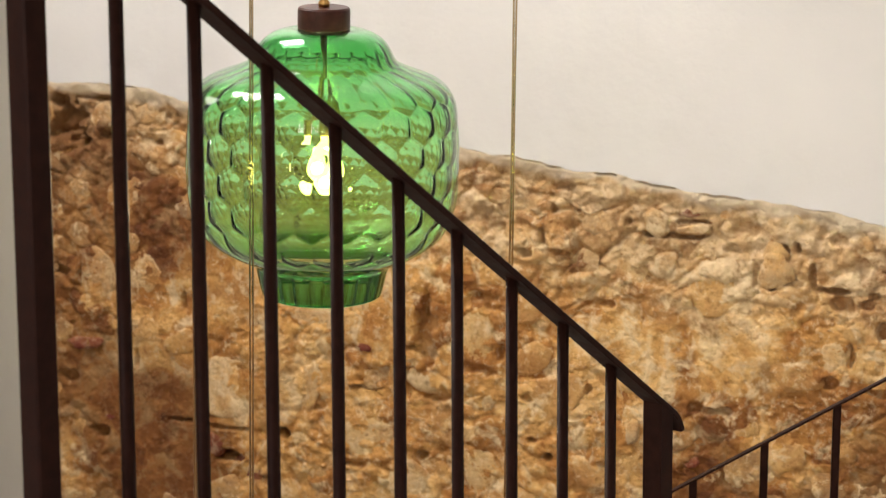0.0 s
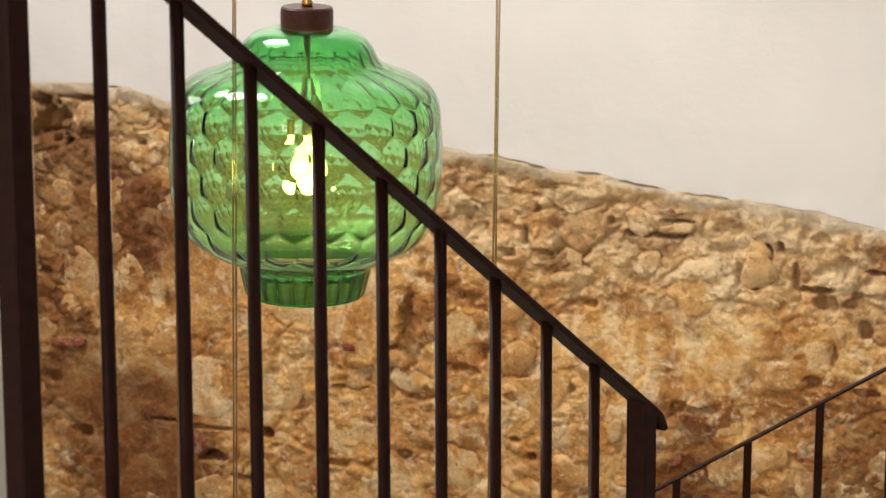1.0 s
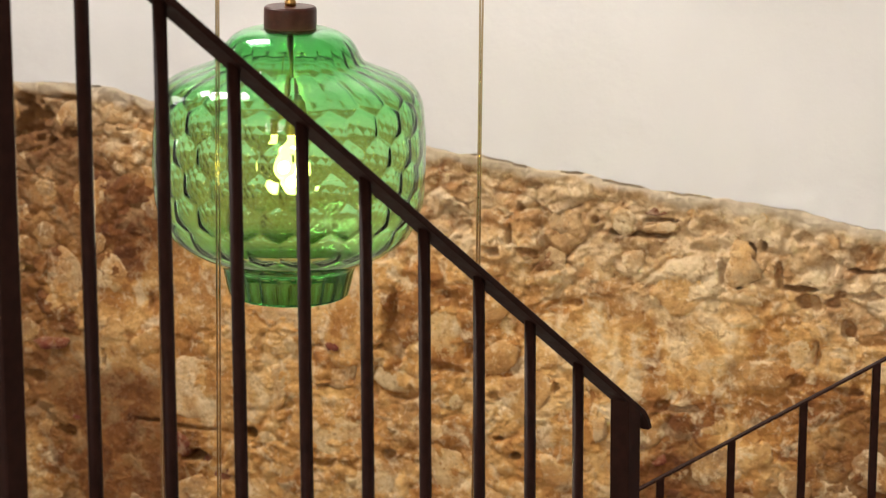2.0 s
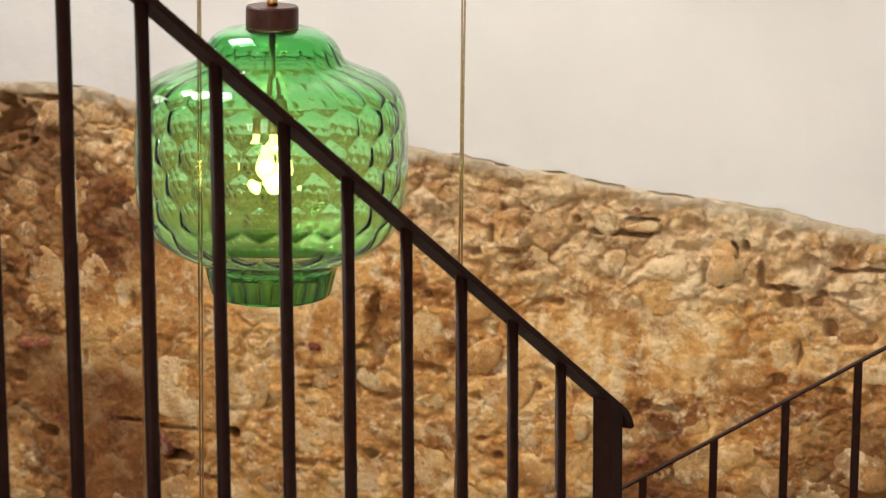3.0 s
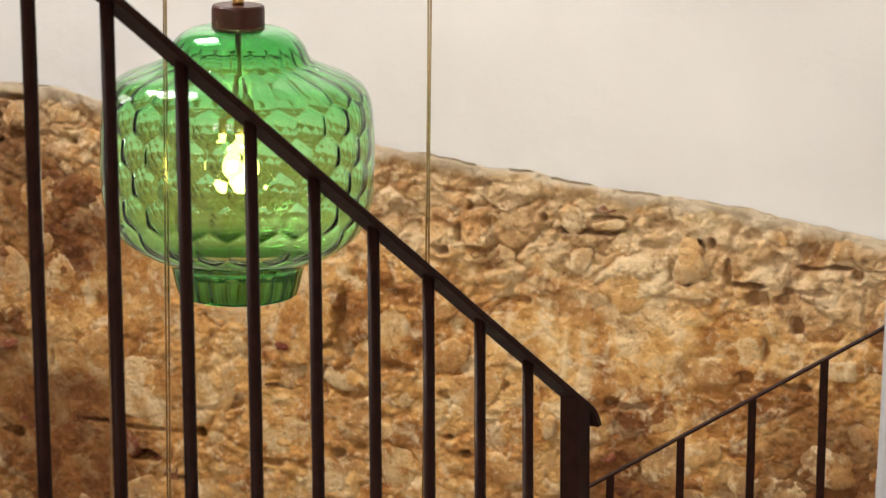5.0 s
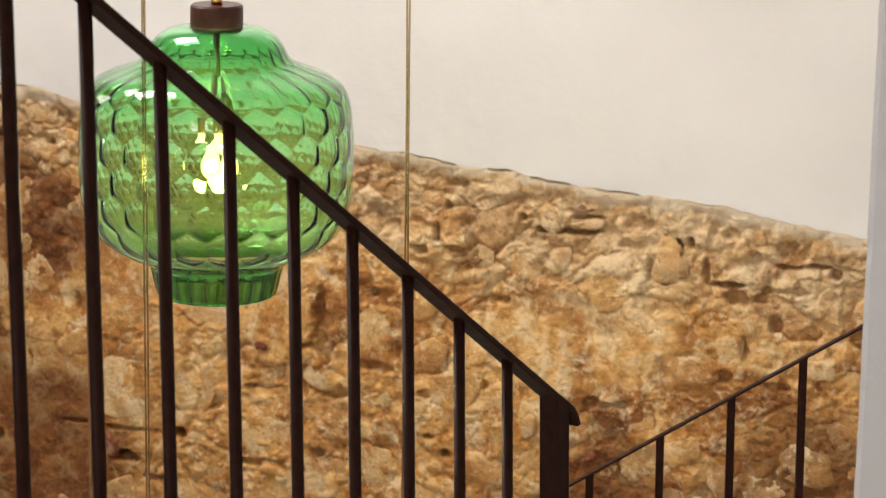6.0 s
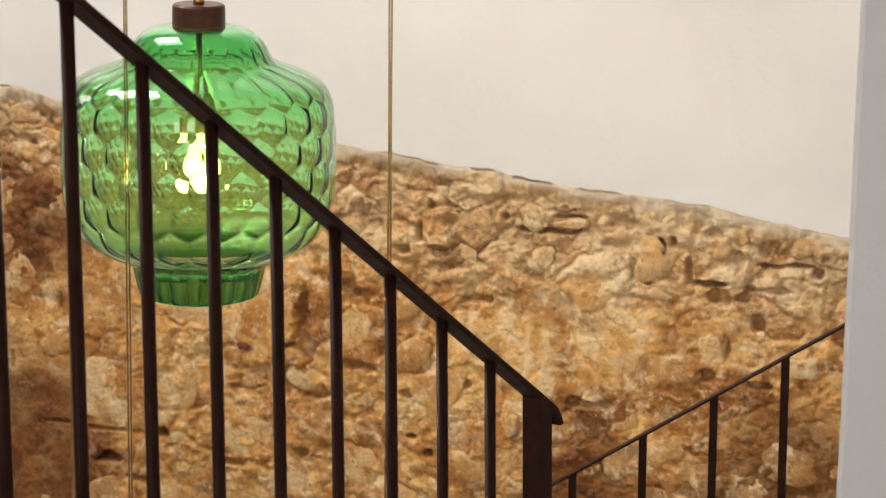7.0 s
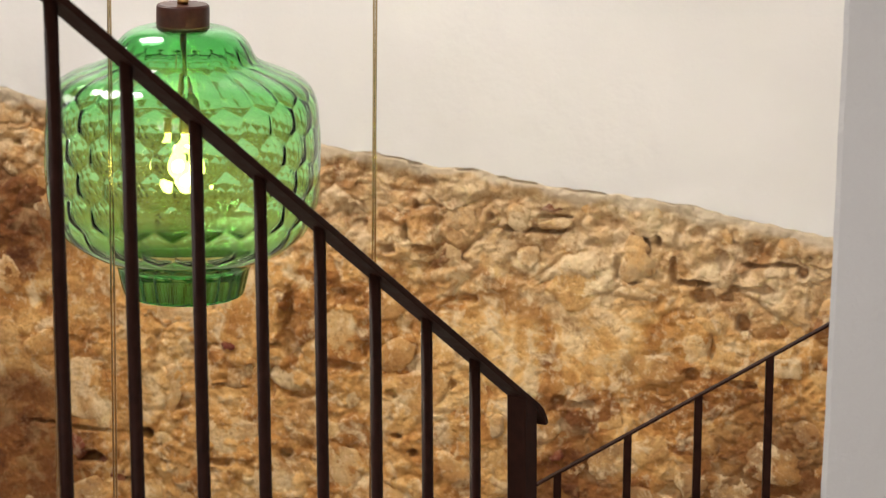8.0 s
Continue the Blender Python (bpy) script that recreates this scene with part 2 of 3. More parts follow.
# ---- the shell of the place ----
FLOOR, LOW, TOP = 0.26, -0.70, 4.0
tagged(part("floor", box(-3.2, 3.2, -2.8, 7.2, LOW - 0.2, LOW), FLOORM), "pale worn floor at the foot of the stairwell", "floor", kind="structure")
tagged(part("floor_landing", prism([(-3, -2.6), (3, -2.6), (3, 3.74), (0.95, 3.74), (0.35, 3.0), (0.20, 2.76), (-0.62, 1.75), (-3, 1.75)], 0.06, FLOOR), FLOORM),
                 "pale stone landing beside the stairwell", "floor", kind="structure")
a0, a1, b0, b1 = FILL_GAP
slab = bmesh.new()
for xa, xb, ya, yb in ((-3.2, a0, -2.8, 7.2), (a1, 3.2, -2.8, 7.2), (a0, a1, -2.8, b0), (a0, a1, b1, 7.2)):
    piece = bpy.data.meshes.new("piece")
    side = box(xa, xb, ya, yb, TOP, TOP + 0.2)
    side.to_mesh(piece)
    side.free()
    slab.from_mesh(piece)
    bpy.data.meshes.remove(piece)
tagged(part("ceiling", slab, PLASTER), "plain white plastered ceiling with an added opening for overhead fill light", "ceiling", kind="structure")
west = tagged(new("wall_west"), "white plastered wall with one wide window", "wall", kind="structure")
y0, y1, z0, z1 = WEST
part("wall_piece", box(-3.2, -3.0, -2.8, y0, LOW, TOP), PLASTER, west)
part("wall_piece", box(-3.2, -3.0, y1, 7.2, LOW, TOP), PLASTER, west)
part("wall_piece", box(-3.2, -3.0, y0, y1, LOW, z0), PLASTER, west)
part("wall_piece", box(-3.2, -3.0, y0, y1, z1, TOP), PLASTER, west)
win2 = tagged(new("window_2"), "white painted window with crossing glazing bars", "window", kind="structure")
for i in range(4):
    yy = y0 + (y1 - y0) * i / 3
    part("window_frame", box(-3.13, -3.08, yy - 0.025, yy + 0.025, z0, z1), WHITE, win2)
for i in range(4):
    zz = z0 + (z1 - z0) * i / 3
    part("window_frame", box(-3.128, -3.082, y0, y1, zz - 0.02, zz + 0.02), WHITE, win2)
tagged(part("wall_east", box(3.0, 3.2, -2.8, 7.2, LOW, TOP), PLASTER), "plain white plastered wall", "wall", kind="structure")
x0, x1, z0, z1 = WIN
south = new("wall_south")
tagged(south, "white plastered wall with one tall window", "wall", kind="structure")
part("wall_piece", box(-3.0, x0, -2.8, -2.6, LOW, TOP), PLASTER, south)
part("wall_piece", box(x1, 3.0, -2.8, -2.6, LOW, TOP), PLASTER, south)
part("wall_piece", box(x0, x1, -2.8, -2.6, LOW, z0), PLASTER, south)
part("wall_piece", box(x0, x1, -2.8, -2.6, z1, TOP), PLASTER, south)
win = new("window_1")
tagged(win, "white painted window with crossing glazing bars", "window", kind="structure")
for i in range(4):
    xx = x0 + (x1 - x0) * i / 3
    part("window_frame", box(xx - 0.025, xx + 0.025, -2.73, -2.68, z0, z1), WHITE, win)
for i in range(5):
    zz = z0 + (z1 - z0) * i / 4
    part("window_frame", box(x0, x1, -2.728, -2.682, zz - 0.02, zz + 0.02), WHITE, win)

# ---- the rubble wall: s runs along it to the east, out is towards the room ----
ANG = radians(22)
W0 = Vector((0.0, 4.938, 0.0))
ALONG = Vector((math.cos(ANG), -math.sin(ANG), 0))
OUT = Vector((-math.sin(ANG), -math.cos(ANG), 0))
EDGE = [
    (-2.6, 1.46), (-1.234, 1.471), (-1.183, 1.476), (-1.083, 1.476), (-1.001, 1.471),
    (-0.952, 1.46), (-0.904, 1.443), (-0.869, 1.436), (-0.079, 1.346), (-0.008, 1.337),
    (0.062, 1.327), (0.2, 1.311), (0.268, 1.304), (0.336, 1.294), (0.403, 1.281),
    (0.469, 1.277), (0.535, 1.264), (0.6, 1.256), (0.665, 1.252), (0.729, 1.244),
    (0.793, 1.235), (0.856, 1.222), (0.918, 1.212), (0.98, 1.203), (1.029, 1.197),
    (1.9, 1.1)]

def on_wall(s, z, out=0.0):
    return W0 + ALONG * s + OUT * out + Vector((0, 0, z))

def edge_z(s):
    return lerp_table(EDGE, s) + 0.005 + 0.008 * noise.noise((s * 9, 0.3, 0)) + 0.006 * noise.noise((s * 31, 1.3, 0))

# gaps and hollows in the face: s, z, width, height, depth in mm
CREVICES = [
    (0.081, 1.153, 0.014, 0.058, 30), (0.046, 1.118, 0.039, 0.017, 25), (0.13, 1.122, 0.042, 0.012, 22), (0.11, 1.224, 0.014, 0.018, 22), (0.295, 1.205, 0.019, 0.016, 28),
    (0.343, 1.178, 0.024, 0.012, 28), (0.416, 1.177, 0.083, 0.012, 34), (0.443, 1.209, 0.058, 0.009, 24), (0.654, 1.154, 0.018, 0.023, 36), (0.683, 1.165, 0.013, 0.028, 32),
    (0.718, 1.1, 0.013, 0.051, 24), (0.763, 1.073, 0.069, 0.011, 34), (0.79, 1.043, 0.046, 0.028, 26), (0.842, 1.047, 0.036, 0.018, 24), (0.904, 1.12, 0.052, 0.009, 30),
    (0.963, 1.123, 0.054, 0.009, 34), (1.007, 1.109, 0.022, 0.022, 36), (0.878, 0.995, 0.02, 0.036, 22)]
RECESSES = [
    (0.148, 1.278, 0.047, 0.02, 16), (-0.045, 1.193, 0.063, 0.053, 14), (0.562, 1.207, 0.06, 0.036, 12), (0.542, 1.155, 0.032, 0.02, 12), (0.594, 1.106, 0.018, 0.046, 16),
    (0.762, 1.188, 0.066, 0.021, 14), (0.894, 1.159, 0.037, 0.032, 18), (0.832, 1.131, 0.02, 0.038, 14), (0.896, 1.067, 0.1, 0.015, 14), (1.023, 1.143, 0.024, 0.011, 20),
    (0.806, 0.921, 0.014, 0.054, 20), (0.766, 0.867, 0.026, 0.039, 16), (0.874, 0.852, 0.056, 0.015, 16), (-0.055, 0.999, 0.046, 0.035, 14), (0.233, 1.009, 0.044, 0.016, 16),
    (0.197, 0.807, 0.017, 0.021, 18), (0.487, 0.78, 0.086, 0.018, 14), (0.628, 1.07, 0.018, 0.01, 24)]
HOLLOWS = [
    (-1.207, 1.379, 0.085, 0.083, 46), (-1.131, 1.443, 0.107, 0.011, 36), (-1.138, 1.331, 0.04, 0.023, 30), (-1.095, 1.354, 0.02, 0.016, 24), (-0.892, 1.401, 0.011, 0.028, 20),
    (-0.945, 1.332, 0.021, 0.016, 24), (-1.176, 0.982, 0.017, 0.068, 18), (-1.239, 1, 0.038, 0.024, 22), (-0.877, 0.632, 0.056, 0.013, 22), (-0.747, 0.625, 0.136, 0.01, 12),
    (-0.604, 0.628, 0.028, 0.02, 60), (-0.752, 0.553, 0.055, 0.025, 46), (-1.139, 0.585, 0.038, 0.019, 24), (-1.229, 0.719, 0.045, 0.024, 18), (-0.877, 0.944, 0.015, 0.06, 16),
    (-1.023, 0.773, 0.015, 0.044, 14)]
HOLLOWS_LOW = [
    (-0.215, 0.9, 0.05, 0.115, 24), (-0.207, 0.983, 0.024, 0.049, 18), (-0.322, 0.795, 0.018, 0.031, 20), (-0.377, 0.761, 0.067, 0.008, 18), (-0.182, 0.756, 0.05, 0.028, 14),
    (-0.232, 0.608, 0.03, 0.017, 24), (0.094, 0.633, 0.018, 0.015, 40), (0.057, 0.671, 0.026, 0.008, 28), (-0.094, 0.991, 0.038, 0.035, 12), (-0.021, 0.865, 0.023, 0.057, 18),
    (-0.41, 0.569, 0.083, 0.013, 16), (-0.271, 0.866, 0.027, 0.008, 22), (0.05, 0.772, 0.043, 0.016, 16), (-0.072, 0.829, 0.087, 0.019, 12), (-0.508, 0.709, 0.04, 0.026, 12),
    (-0.678, 0.506, 0.042, 0.012, 18), (-0.264, 0.765, 0.015, 0.069, 14)]
# stretches where the mortar was smoothed over: s, z, half width, half height
FLATS = [(0.42, 0.92, 0.26, 0.11), (-0.37, 0.95, 0.16, 0.08), (-0.85, 0.98, 0.26, 0.12), (-0.95, 0.70, 0.28, 0.14), (-0.95, 0.50, 0.20, 0.08)]

# brown soil colour and weak light, both put into the tint: s, z, half width, half height
SHADE_PATCHES = [(-1.45, 0.75, 0.42, 0.60), (-1.00, 0.54, 0.34, 0.28), (0.98, 0.58, 0.40, 0.26), (0.48, 0.60, 0.16, 0.18), (-1.24, 1.34, 0.24, 0.13), (-1.00, 1.15, 0.30, 0.20)]

def step(a, b, x):
    k = min(1.0, max(0.0, (x - a) / (b - a)))
    return k * k * (3 - 2 * k)

def lumps(s, z, freq, seed, joint):
    """One layer of bedded stones: how far inside its stone a place lies, the stone's level, its tilt and its own random number."""
    wob = [0.45 * noise.noise((s * freq * 0.9, z * freq * 0.9, seed + k)) + 0.22 * noise.noise((s * freq * 2.6, z * freq * 2.6, seed + k)) for k in (0, 4)]
    v = Vector((s * freq + wob[0], z * freq * 1.25 + wob[1], seed))
    d, pts = noise.voronoi(v)
    c = pts[0]
    off = v - c
    tilt = noise.noise(c * 3.1 + Vector((9, 0, 0))) * off.x + noise.noise(c * 3.7 + Vector((0, 7, 0))) * off.y
    return step(0.0, joint, d[1] - d[0]), noise.noise(c * 5.3), tilt, noise.noise(c * 7.7 + Vector((3, 1, 0)))

def pocket(s, z, w, t, cs, cz):
    ds, dz = (s - cs) / (w * 0.62), (z - cz) / (t * 0.62)
    if abs(ds) > 1.7 or abs(dz) > 1.7:
        return 0.0
    r = math.hypot(ds, dz) + 0.75 * noise.noise((s * 21, z * 24, 3)) + 0.60 * noise.noise((s * 50, z * 50, 8))
    return step(0.0, 1.0, (1.15 - r) * 1.8)

def masonry(s, z):
    """Height of the face, stone tone, lime dust, brown of joints and hollows, and painted shade at one place of the
    wall.
    """
    below = edge_z(s) - z + 0.05 * noise.noise((s * 4, z * 4, 6))
    rubble = 1 - step(0.19, 0.31, below)
    flat = 0.0
    for cs, cz, w, t in FLATS:
        r = math.hypot((s - cs) / w, (z - cz) / t) + 0.5 * noise.noise((s * 9, z * 9, 5))
        flat = max(flat, step(0.0, 1.0, (1.15 - r) * 2.5))
    patch = step(-0.25, 0.35, noise.noise((s * 2.6, z * 2.6, 9.0)))
    rough = (0.18 + 0.32 * patch + 0.50 * rubble) * (1 - 0.75 * flat)
    a, la, ta, ca = lumps(s, z, 9.0, 0.5, 0.30)
    b, lb, tb, cb = lumps(s, z, 19.0, 3.5, 0.34)
    h = rough * (0.011 * (a - 0.6) + 0.012 * la + 0.012 * ta)
    h += (0.35 + 0.65 * rough) * (1 - 0.7 * flat) * (0.0045 * (b - 0.6) + 0.006 * lb + 0.006 * tb)
    h += 0.013 * noise.fractal((s * 3.5, z * 3.5, 2.0), 0.9, 2.1, 3)
    h += 0.0062 * noise.fractal((s * 21, z * 25, 7.0), 0.6, 2.1, 5) * (1 - 0.5 * flat)
    runs = (noise.noise((s * 17, z * 2.2, 14.0)) + 0.6 * noise.noise((s * 41, z * 5, 14.5))) * flat * step(-0.1, 0.2, s)
    h += 0.004 * runs
    tone = 0.55 + 0.20 * flat * step(-0.5, 0.2, s) + 0.55 * ca + 0.42 * cb + 0.36 * runs + 0.25 * noise.noise((s * 3, z * 3, 31))
    # browner along the joints, and in hollows the more the deeper they are
    hollow_brown = 0.22 * (1 - a) * rough + 0.12 * (1 - b) * rough
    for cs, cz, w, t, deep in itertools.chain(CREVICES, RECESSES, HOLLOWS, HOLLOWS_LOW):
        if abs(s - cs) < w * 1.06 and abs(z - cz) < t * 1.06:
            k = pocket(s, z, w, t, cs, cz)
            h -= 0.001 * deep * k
            hollow_brown = max(hollow_brown, k * min(0.8, 0.2 + 0.014 * deep))
    dust = step(-0.02, 0.22, 0.30 - below + 0.12 * noise.noise((s * 5, z * 5, 17)))
    shade_brown = 0.0
    for cs, cz, w, t in SHADE_PATCHES:
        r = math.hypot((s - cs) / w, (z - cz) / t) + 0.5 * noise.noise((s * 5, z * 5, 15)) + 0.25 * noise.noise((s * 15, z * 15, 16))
        shade_brown = max(shade_brown, step(0.0, 1.0, (1.2 - r) * 1.4))
    return h, tone, 0.85 * dust, min(hollow_brown, 0.9), shade_brown

def grid(ns, nz, place):
    bm = bmesh.new()
    rows = [[bm.verts.new(place(i / (ns - 1), j / (nz - 1))) for i in range(ns)] for j in range(nz)]
    for a, b in zip(rows, rows[1:]):
        for i in range(ns - 1):
            bm.faces.new((a[i], a[i + 1], b[i + 1], b[i]))
    return bm

north = new("wall_north")
tagged(north, "old rubble stone wall in ochre mortar, white plaster above", "wall", kind="structure")
S0, S1 = -1.75, 1.30
NS, NZ = 940, 330
TINTS = {"tone": [], "dust": [], "hollow_brown": [], "lime": [], "shade_brown": []}
def face(u, v):
    s = S0 + (S1 - S0) * u
    e = edge_z(s)
    z = 0.34 + (e + 0.02 - 0.34) * v
    h, tone, dust, hollow_brown, shade_brown = masonry(s, z)
    top = e - z
    f = step(0.0, 0.055, top)
    h = h * f + (0.009 + 0.003 * noise.noise((s * 40, z * 40, 2))) * (1 - f)
    if top < 0:
        h = -0.03
    elif top < 0.0045 and noise.noise((s * 9, 2.7, 0)) > 0.12:
        h -= 0.035
    reach = 0.024 + 0.022 * noise.noise((s * 6, 3.3, 0)) + 0.026 * noise.noise((s * 21, z * 21, 5.5))
    lime = 0.68 * (1 - step(reach * 0.5, reach + 0.012, top))
    for name, value in zip(("tone", "dust", "hollow_brown", "lime", "shade_brown"), (tone, dust, hollow_brown * (1 - lime), lime, shade_brown)):
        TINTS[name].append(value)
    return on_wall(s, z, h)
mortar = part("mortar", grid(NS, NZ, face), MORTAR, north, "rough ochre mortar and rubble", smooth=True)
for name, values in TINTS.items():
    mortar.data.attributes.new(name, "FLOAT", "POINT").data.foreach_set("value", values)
bm = bmesh.new()
for a, b, z, y in ((-3.4, 3.3, LOW, TOP),):
    vs = [bm.verts.new(on_wall(s, zz, o)) for s, zz, o in ((a, z, -0.07), (b, z, -0.07), (b, y, -0.07), (a, y, -0.03), (a, z, -0.3), (b, z, -0.3), (b, y, -0.3), (a, y, -0.3))]
    for q in ((0, 1, 2, 3), (7, 6, 5, 4), (0, 4, 5, 1), (1, 5, 6, 2), (2, 6, 7, 3), (3, 7, 4, 0)):
        bm.faces.new([vs[i] for i in q])
part("wall_core", bm, PLASTER, north)

def plaster_face(u, v):
    s = -3.3 + 6.5 * u
    e = edge_z(s)
    if v < 0.02:
        return on_wall(s, e, -0.03)
    z = e + (TOP - e) * ((v - 0.02) / 0.98) ** 2.2
    return on_wall(s, z, 0.009 + 0.006 * min(1.0, (z - e) * 6) * noise.noise((s * 3, z * 3, 4)) + 0.0015 * noise.noise((s * 22, z * 22, 4)))
part("plaster", grid(700, 50, plaster_face), PLASTER, north, "white plaster with a broken lower edge", smooth=True)

# ---- white walls on both sides of the opening to the well ----
tagged(part("wall_jamb", box(-3.0, -0.515, 2.05, 2.30, LOW, TOP, 0.01), PLASTER), "plain white plastered wall end behind the railing post", "wall", kind="structure")

PIER = [(0.12, 0.30), (0.06, 0.15), (0.0, 0.0), (0.005, -0.005), (0.30, -0.005), (2.48, -0.005), (2.48, 0.30)]
bm = bmesh.new()
rings = []
for j in range(360):
    z = FLOOR + (TOP - FLOOR) * j / 359
    ring = []
    for k, (x, y) in enumerate(PIER):
        w = 0.0
        if k in (2, 3):
            w = 0.0022 * noise.noise((1, z * 7, 3)) + 0.0007 * noise.noise((k * 3, z * 38, 6))
        ring.append(bm.verts.new((0.5163 + 0.0246 * (z - 1.5) * (1 if x < 1 else 0) + x + w, 2.36 + y + w, z)))
    rings.append(ring)
for a, b in zip(rings, rings[1:]):
    for k in range(len(PIER)):
        m = (k + 1) % len(PIER)
        bm.faces.new((a[k], a[m], b[m], b[k]))
tagged(part("wall_pier", bm, LIMEWASH), "limewashed white masonry wall end with chipped edge", "wall", kind="structure")

# ---- stairs ----
Q = Vector((-0.3110, 2.1212, 1.8110))     # underside of the handrail at the third upright
U = Vector((0.0629, 0.0778, -0.0688))     # from upright to upright
def rail_at(n):
    return Q + U * n
RUN = Vector((U.x, U.y, 0)).normalized()
NEAR = Vector((RUN.y, -RUN.x, 0))
DROP = 0.95

def under_rail(bm, p, run, slope):
    """Cuts the top of an upright to the slope of the rail above it."""
    for v in bm.verts:
        if v.co.z > p.z - 0.1:
            v.co.z += ((v.co.x - p.x) * run.x + (v.co.y - p.y) * run.y) * slope
    return bm
SLOPE = U.z / math.hypot(U.x, U.y)

flight = new("stair_flight")
tagged(flight, "plain stone stair flight rising beside the railing", "stairs", kind="structure")
for i in range(6):
    a = rail_at(8.2 - 2.45 * i) + NEAR * 0.02
    b = rail_at(8.2 - 2.45 * (i + 1)) + NEAR * 0.02
    ring = [(a.x, a.y), (b.x, b.y), (b.x + NEAR.x * 0.45, b.y + NEAR.y * 0.45), (a.x + NEAR.x * 0.45, a.y + NEAR.y * 0.45)]
    part("step", prism(ring, FLOOR + 0.001, FLOOR + 0.176 * (i + 1)), TREAD, flight)

rail = new("stair_railing")
tagged(rail, "dark brown iron stair railing with round balusters", "railing", group="stair railings")
path = [rail_at(n) for n in (-2.3, 0, 3, 6, 8.25)]
lip = rail_at(8.25)
d = U.normalized()
for k in range(1, 8):
    a = k / 7 * radians(62)
    d2 = d * math.cos(a) + Vector((0, 0, -1)) * math.sin(a)
    lip = lip + d2.normalized() * 0.0045
    path.append(lip.copy())
part("handrail", sweep([p + Vector((0, 0, 0.005)) for p in path], NEAR, 0.030, 0.008), IRON, rail)
part("stringer", sweep([rail_at(n) - Vector((0, 0, DROP)) for n in (-2.3, 8.3)], NEAR, 0.012, 0.10), IRON, rail)
for n in range(-1, 8):
    p = rail_at(n)
    part("baluster", under_rail(tube([p - Vector((0, 0, DROP)), p + Vector((0, 0, 0.002))], 0.0072, 20), p, RUN, SLOPE), IRON, rail, smooth=True)
p = rail_at(-2.07)
part("post", under_rail(bar((p.x, p.y, FLOOR), p + Vector((0, 0, 0.003)), 0.027, RUN, 0.002), p, RUN, SLOPE), IRON, rail, "thick square iron post")
p = rail_at(8.05)
part("newel", under_rail(bar((p.x, p.y, FLOOR), p + Vector((0, 0, 0.004)), 0.0295, RUN, 0.002), p, RUN, SLOPE), IRON, rail, "square iron end post")

rail2 = new("stair_railing")
tagged(rail2, "thin dark iron railing rising along the stone wall", "railing", group="stair railings")
P2, U2 = Vector((0.463, 3.798, 0.948)), Vector((0.1275, -0.009, 0.0727))
def rail2_at(n):
    return P2 + U2 * n
side2 = (0.07, 1, 0)
part("handrail", sweep([rail2_at(n) for n in (-8.6, 0, 4.6)], side2, 0.017, 0.0045), IRON, rail2)
part("stringer", sweep([rail2_at(n) - Vector((0, 0, DROP)) for n in (-8.6, 4.6)], side2, 0.012, 0.10), IRON, rail2)
for n in range(-7, 5):
    p = rail2_at(n)
    part("baluster", under_rail(bar(p - Vector((0.012, 0, DROP)), p, 0.0145, (1, -0.07, 0)), p, Vector((1, 0, 0)), 0.57), IRON, rail2)
p = rail2_at(-8)
part("newel", bar((p.x, p.y, LOW), p, 0.030, (1, -0.07, 0)), IRON, rail2, "square iron end post")

# ---- the green glass pendant ----
LAMP = Vector((-0.2725, 3.18, 0.0))
K = 0.000842
ZC = 1.743 + 30 * K      # height of profile zero
OUTER = [(38, 46), (60, 46), (84, 52), (102, 62), (113, 74), (119, 84), (125, 96), (134, 106), (158, 118), (189, 130), (206, 140), (219, 153),
         (228, 172), (233, 202), (236, 253), (236.5, 303), (233, 352), (224, 386), (212, 410), (196, 428), (175, 443), (148, 457), (127, 468),
         (119, 480), (115, 496), (111, 514), (107, 527)]

def smooth_profile(pts, n):
    out = []
    for i in range(len(pts) - 1):
        p0, p1, p2, p3 = (Vector((*pts[min(max(i + k, 0), len(pts) - 1)], 0)) for k in (-1, 0, 1, 2))
        for j in range(n):
            t = j / n
            q = 0.5 * ((2 * p1) + (p2 - p0) * t + (2 * p0 - 5 * p1 + 4 * p2 - p3) * t * t + (3 * p1 - p0 - 3 * p2 + p3) * t ** 3)
            out.append((q.x, q.y))
    out.append(pts[-1])
    return out

prof = [(r * (1 + 0.028 * min(1.0, max(0.0, (y - 100) / 50)) * min(1.0, max(0.0, (475 - y) / 50))), y) for r, y in smooth_profile(OUTER, 8)]
NO = len(prof)
CELLS = 24
def cell_relief(i, a):
    """Honeycomb facets of the mould: a shallow bowl in each cell and a crest where the bowls meet."""
    r, y = prof[i]
    if y > 476:
        return K * (5.0 * abs(math.sin(a * 11)) - 2.5)
    if y < 56 or y > 470:
        return 0.0
    pitch, wide = 54.0, 64.0
    v = (y - 134) / pitch
    w = 2 * math.pi * max(r, 90) / CELLS / wide
    best, second = 9.0, 9.0
    for row in range(math.floor(v) - 1, math.floor(v) + 3):
        u = a / (2 * math.pi) * CELLS - 0.5 * (row % 2)
        du = u - round(u)
        for shift in (0, 1, -1):
            d = math.hypot((du + shift) * w, (v - row) * pitch / wide)
            if d < best:
                best, second = d, best
            elif d < second:
                second = d
    fade = min(1, max(0, (y - 56) / 30)) * min(1, max(0, (474 - y) / 12))
    crest = (1 - min(1.0, (second - best) / 0.5)) ** 2
    return K * fade * (18.0 * (0.14 - best * best) - 1.3 * crest)

def thick(i):
    """Wall of the blown glass, heavier towards the foot."""
    return 8.0 + 2.0 * min(1.0, max(0.0, (prof[i][1] - 450) / 25))

